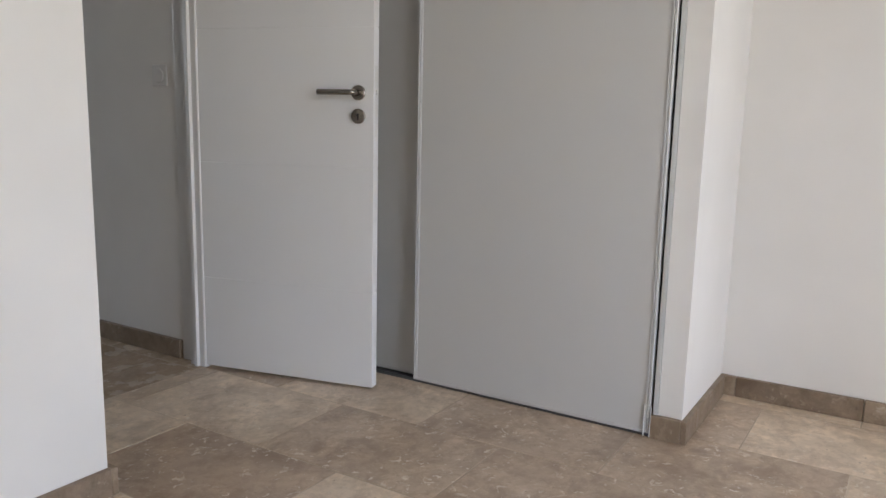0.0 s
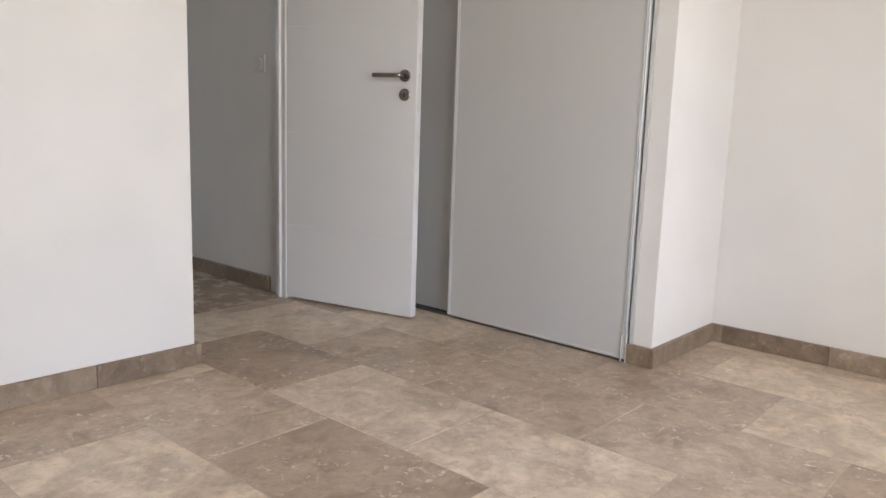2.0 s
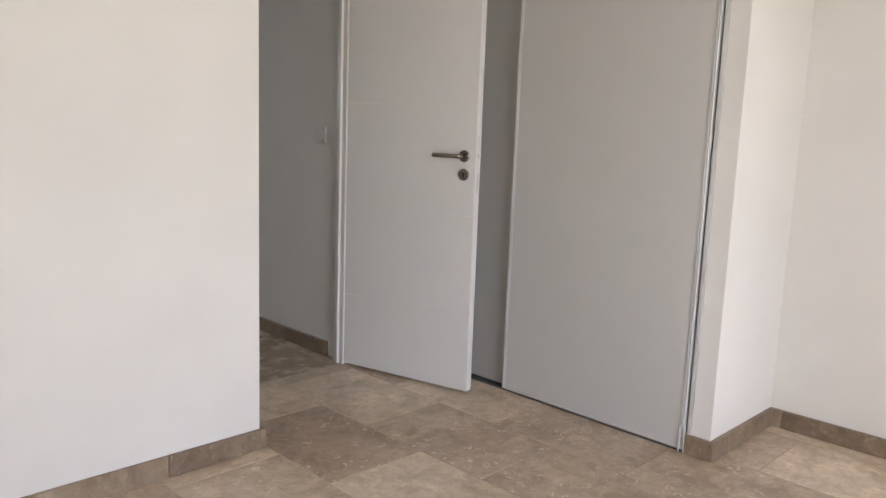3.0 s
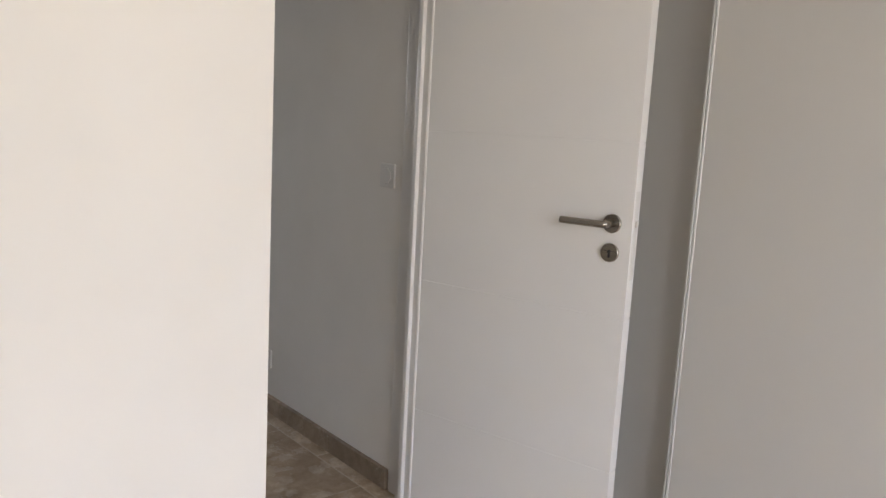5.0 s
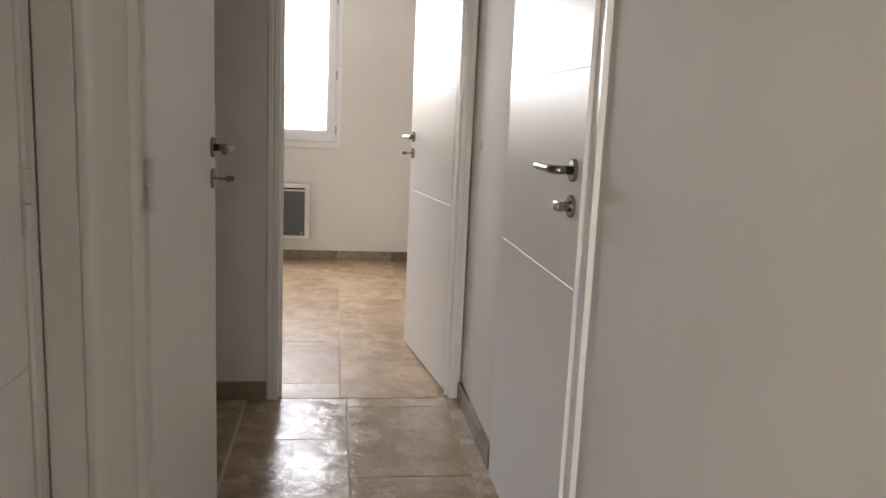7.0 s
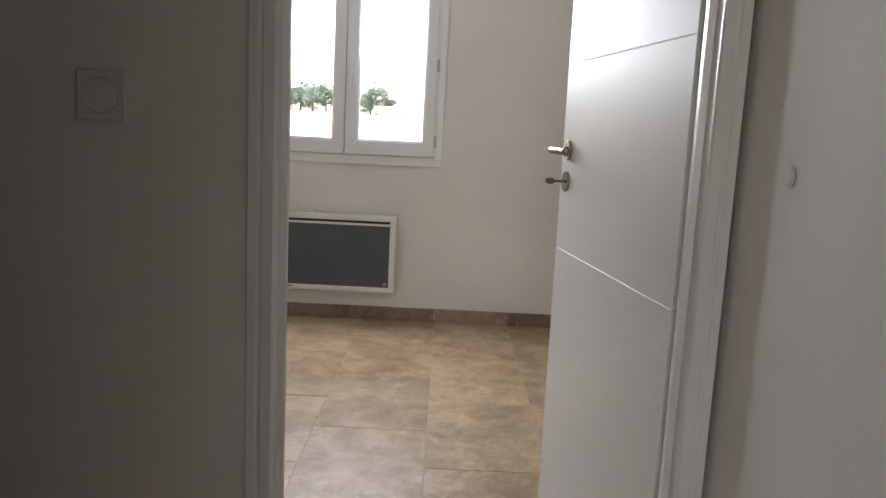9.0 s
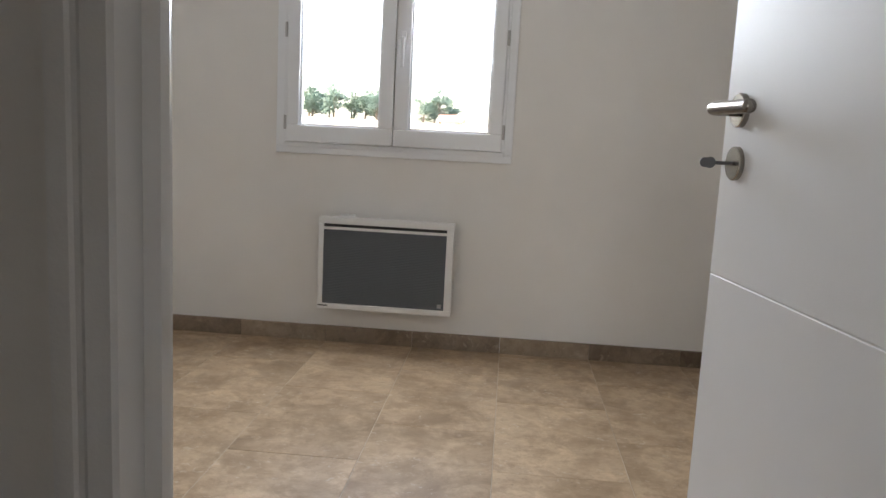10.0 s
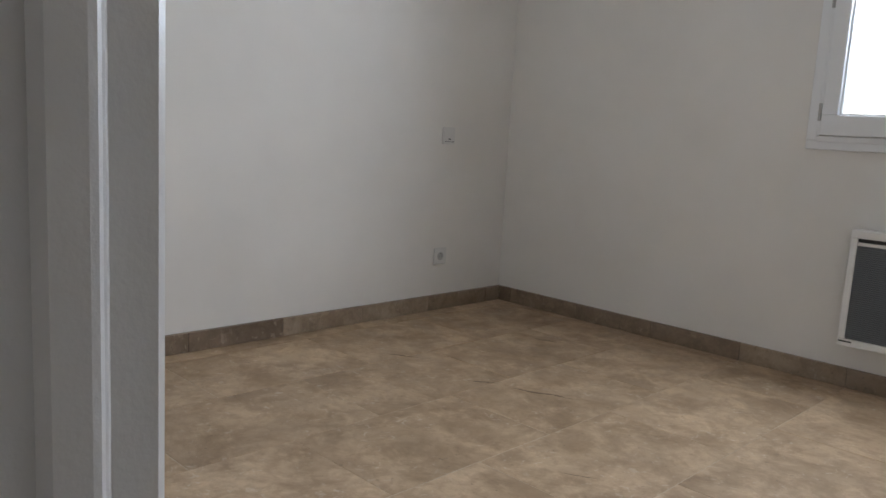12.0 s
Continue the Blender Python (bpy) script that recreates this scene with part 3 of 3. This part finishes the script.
M_RENDER = painted("house_render", (0.78, 0.72, 0.62), 0.85, 60, 0.4)


def tree(seed, height):
    rng = random.Random(seed)
    root = tagged(new("pine_tree"), "green pine tree standing in the distance", "tree", "trees beyond the window")
    bm = bmesh.new()
    lean = rng.uniform(-0.4, 0.4)
    pts = [(lean * t * t, 0, height * 0.62 * t) for t in (0, 0.25, 0.5, 0.75, 1.0)]
    for i in range(4):
        add_tube(bm, [pts[i], pts[i + 1]], 0.16 * (1 - 0.17 * i), 8)
    limbs = []
    for k in range(10):
        a, z = rng.uniform(0, 6.28), height * rng.uniform(0.12, 0.58)
        tip = Vector((lean * 0.6 + math.cos(a) * height * rng.uniform(0.12, 0.26), math.sin(a) * height * 0.22, z + height * rng.uniform(0.05, 0.25)))
        add_tube(bm, [(lean * 0.6, 0, z), tip], 0.05, 6)
        limbs.append(tip)
    part(bm, "trunk", M_BARK, root)
    bm = bmesh.new()
    limbs.append(Vector((lean, 0, height * 0.84)))
    for tip in limbs:
        for k in range(150):
            d = Vector((rng.gauss(0, 1), rng.gauss(0, 1), rng.gauss(0, 0.6)))
            c = tip + d * height * 0.085
            u = Vector((rng.gauss(0, 1), rng.gauss(0, 1), rng.gauss(0, 1))).normalized()
            w = u.orthogonal().normalized()
            q = rng.uniform(0.13, 0.26) * height / 8
            bm.faces.new([bm.verts.new(c + u * q), bm.verts.new(c + w * q * 0.7), bm.verts.new(c - u * q), bm.verts.new(c - w * q * 0.7)])
    tagged(part(bm, "foliage", M_LEAF, root), kind="stuff")
    return root


TREES = [tree(i + 1, h) for i, h in enumerate((5.6, 5.0, 4.2))]
rng = random.Random(8)
for i, (x, y, k) in enumerate(((-24.6, 109, 0), (-20.6, 111, 1), (-18.4, 108, 2), (-22.4, 112, 2), (-9.8, 110, 0), (-8.5, 112, 2), (-28.5, 112, 1), (-31, 110, 2), (-36, 111, 0), (-17.2, 113, 1), (-43, 112, 1), (-10.9, 113, 2), (-50, 110, 0), (-56, 112, 2), (-26.4, 114, 0), (-23.4, 115, 1), (-19.6, 116, 0), (-12.0, 109, 2), (-30, 116, 0))):
    mm = pose(x - 0.8, y, 1.95, 0, 0, rng.uniform(0, 360))
    if i < 3:
        TREES[i].matrix_world = mm
    else:
        copy_thing(TREES[k], mm)


def far_house(x, y, w, d, h):
    root = tagged(new("far_house"), "pale rendered house with an orange tiled roof", "house")
    root.matrix_world = pose(x, y, 1.6)
    bm = bmesh.new()
    add_box(bm, -w / 2, w / 2, -d / 2, d / 2, 0, h)
    part(bm, "wall", M_RENDER, root)
    bm = bmesh.new()
    e = 0.4
    vs = [bm.verts.new(p) for p in ((-w / 2 - e, -d / 2 - e, h), (w / 2 + e, -d / 2 - e, h), (w / 2 + e, d / 2 + e, h), (-w / 2 - e, d / 2 + e, h), (-w / 2 - e, 0, h + 0.9), (w / 2 + e, 0, h + 0.9))]
    for f in ((0, 1, 5, 4), (2, 3, 4, 5), (0, 4, 3), (1, 2, 5), (0, 3, 2, 1)):
        bm.faces.new([vs[i] for i in f])
    part(bm, "roof", M_ROOF, root)


far_house(-8.2, 100, 2.4, 3, 0.9)

# ---- floor tiles: running bond, 0.405 by 0.61 ----
def tile_mesh(w, d, name, mat, gap):
    bm = bmesh.new()
    add_box(bm, gap / 2, w - gap / 2, gap / 2, d - gap / 2, -0.012, 0.0, 0)
    top = [e for e in bm.edges if all(v.co.z > -0.001 for v in e.verts)]
    bmesh.ops.bevel(bm, geom=top, offset=0.0010, segments=1, affect="EDGES")
    return mesh_from(bm, name, mat)


CACHE = {}


def lay_tile(x0, x1, y0, y1, mat, tone, rng, name="tile"):
    key = (round(x1 - x0, 3), round(y1 - y0, 3), mat.name)
    if key not in CACHE:
        CACHE[key] = tile_mesh(x1 - x0, y1 - y0, name, mat, 0.0024 if mat == M_TILE_C else 0.0046)
    ob = new(name, CACHE[key])
    ob.location = (x0, y0, rng.uniform(-0.0006, 0.0))
    ob.rotation_euler = (rng.gauss(0, 0.0006), rng.gauss(0, 0.0006), 0)
    ob.parent = FLOOR
    ob.color = (tone, tone, tone, 1)


def lay_field(areas, x_ref, y_ref, w, d, mat, tones, seed, mean, spread):
    """Columns run along y; every second column is moved by half a tile."""
    rng = random.Random(seed)
    for ax0, ax1, ay0, ay1 in areas:
        i0, i1 = math.floor((ax0 - x_ref) / w), math.ceil((ax1 - x_ref) / w)
        for i in range(i0, i1):
            shift = d / 2 if i % 2 else 0.0
            j0, j1 = math.floor((ay0 - y_ref - shift) / d), math.ceil((ay1 - y_ref - shift) / d)
            for j in range(j0, j1):
                x0, x1 = max(ax0, x_ref + i * w), min(ax1, x_ref + (i + 1) * w)
                y0, y1 = max(ay0, y_ref + shift + j * d), min(ay1, y_ref + shift + (j + 1) * d)
                tone = tones.get((i, j), min(1.0, max(0.0, rng.gauss(mean, spread))))
                if x1 - x0 > 0.012 and y1 - y0 > 0.012:
                    lay_tile(x0, x1, y0, y1, mat, tone, rng)


# tone by column and row, 0 brown to 1 pale: column 0 begins at x = -0.439
TONES_A = {(-1, -1): 0.08, (-1, -2): 0.8, (-1, -3): 0.82, (-1, 0): 0.7, (-1, -4): 0.4, (0, -1): 0.28, (0, -2): 0.22, (0, -3): 0.32, (0, 0): 0.75, (1, -1): 0.75, (1, -2): 0.3, (1, -3): 0.25,
           (1, -4): 0.75, (2, -2): 0.35, (2, -3): 0.8, (-2, -1): 0.45, (-2, -2): 0.15, (-2, -3): 0.8, (-3, -1): 0.3, (-3, -2): 0.85, (-3, -3): 0.3, (-4, -2): 0.2, (-4, -1): 0.5}
lay_field([(AX0, -0.8435, AY0, AY1), (-0.868, -0.8435, AY1, 0.0), (-0.8435, 0.37, AY0, 0.0), (0.37, AX1, AY0, -1.748)], -0.439, -0.696, 0.4045, 0.607, M_TILE, TONES_A, 3, 0.55, 0.25)
lay_field([(HL, 0.0, 0.0, 2.75), (-3.1, HL, 1.93, 2.75)], -0.475, 2.653, 0.405, 0.607, M_TILE_H, {}, 5, 0.5, 0.2)
lay_field([(CX0, CX1, 2.75, CY1)], -0.500, 2.62, 0.411, 0.617, M_TILE_C, {}, 6, 0.7, 0.11)

# ---- open brown veins in the bedroom's stone ----
M_VEIN = painted("open_vein", (0.20, 0.14, 0.09), 0.8, 200, 0.5, 0.3)


def stone_vein(x, y, length, turn, width, seed):
    rng = random.Random(seed)
    bm = bmesh.new()
    n = 16
    left, right = [], []
    for i in range(n + 1):
        t = i / n
        wob = (noise.noise(Vector((t * 4, seed, 0))) * 0.05 + 0.012 * math.sin(t * 3 + seed)) * length
        wd = width * math.sin(math.pi * min(1, max(0.02, t))) * rng.uniform(0.35, 1.0)
        left.append(bm.verts.new((t * length, wob + wd, 0.0006)))
        right.append(bm.verts.new((t * length, wob - wd * rng.uniform(0.3, 1.0), 0.0006)))
    for i in range(n):
        bm.faces.new((left[i], right[i], right[i + 1], left[i + 1]))
    ob = new("stone_vein", mesh_from(bm, "stone_vein", M_VEIN))
    ob.location, ob.rotation_euler = (x, y, 0), (0, 0, radians(turn))
    ob.parent = FLOOR


stone_vein(-2.08, 4.68, 0.26, 26, 0.011, 1)
stone_vein(-2.62, 4.60, 0.13, 34, 0.011, 2)
stone_vein(-2.22, 4.62, 0.12, 40, 0.006, 3)
stone_vein(-2.45, 5.28, 0.12, 20, 0.008, 4)
stone_vein(-1.55, 4.28, 0.10, 30, 0.004, 5)

# ---- travertine skirting, in pieces ----
S = 0.018                     # thickness with its bed of glue


def skirting(name, a, b, fixed, axis, side, joints_at, label="skirting of beige-brown travertine pieces", seed=1, mean=0.45):
    """Pieces along x or y on the wall face at `fixed`; side: the way into the room."""
    rng = random.Random(seed)
    root = structure(new(name), label, "skirting")
    k = math.floor((a - joints_at) / 0.411)
    while joints_at + k * 0.411 < b:
        p, q = max(a, joints_at + k * 0.411), min(b, joints_at + (k + 1) * 0.411)
        k += 1
        if q - p < 0.01:
            continue
        bm = bmesh.new()
        t0, t1 = sorted((fixed, fixed + side * S))
        args = (p + 0.001, q - 0.001, t0, t1) if axis == "x" else (t0, t1, p + 0.001, q - 0.001)
        add_box(bm, *args, 0.0, 0.074, 0.0015, 1)
        ob = part(bm, "skirting_piece", M_SKIRT, root)
        tone = min(1, max(0, rng.gauss(mean, 0.22)))
        ob.color = (tone, tone, tone, 1)


skirting("baseboard_a_north", AX0, -0.868, AY1, "x", -1, -1.22, seed=2, mean=0.4)
skirting("baseboard_a_return", AY1 - S, -0.014, -0.868, "y", 1, -0.63, seed=3)
skirting("baseboard_a_nib", -1.748, -1.650, 0.312, "y", -1, -2.05, seed=4, mean=0.7)
skirting("baseboard_a_closet_side", 0.312 - S, AX1, -1.748, "x", -1, 0.421 - 0.411, seed=5)
skirting("baseboard_a_east", AY0, -1.748, AX1, "y", -1, -2.214, seed=6)
skirting("baseboard_a_south", AX0, -2.14, AY0, "x", 1, -0.5, seed=7)
skirting("baseboard_a_west", AY0, AY1, AX0, "y", 1, -1.0, seed=8)
skirting("baseboard_hall_near", 0.153, 1.247, 0.0, "y", -1, 0.53, seed=9)
skirting("baseboard_hall_far", 2.086, 2.736, 0.0, "y", -1, 2.3, seed=10, mean=0.3)
skirting("baseboard_branch", -3.06, -0.795, 2.75, "x", -1, -1.2, seed=11, mean=0.3)
skirting("baseboard_c_north", CX0, CX1, CY1, "x", -1, -0.912, seed=12, mean=0.25)
skirting("baseboard_c_west", CY0, CY1, CX0, "y", 1, 4.0, seed=13, mean=0.4)
skirting("baseboard_c_east", CY0, CY1, CX1, "y", -1, 4.0, seed=14)
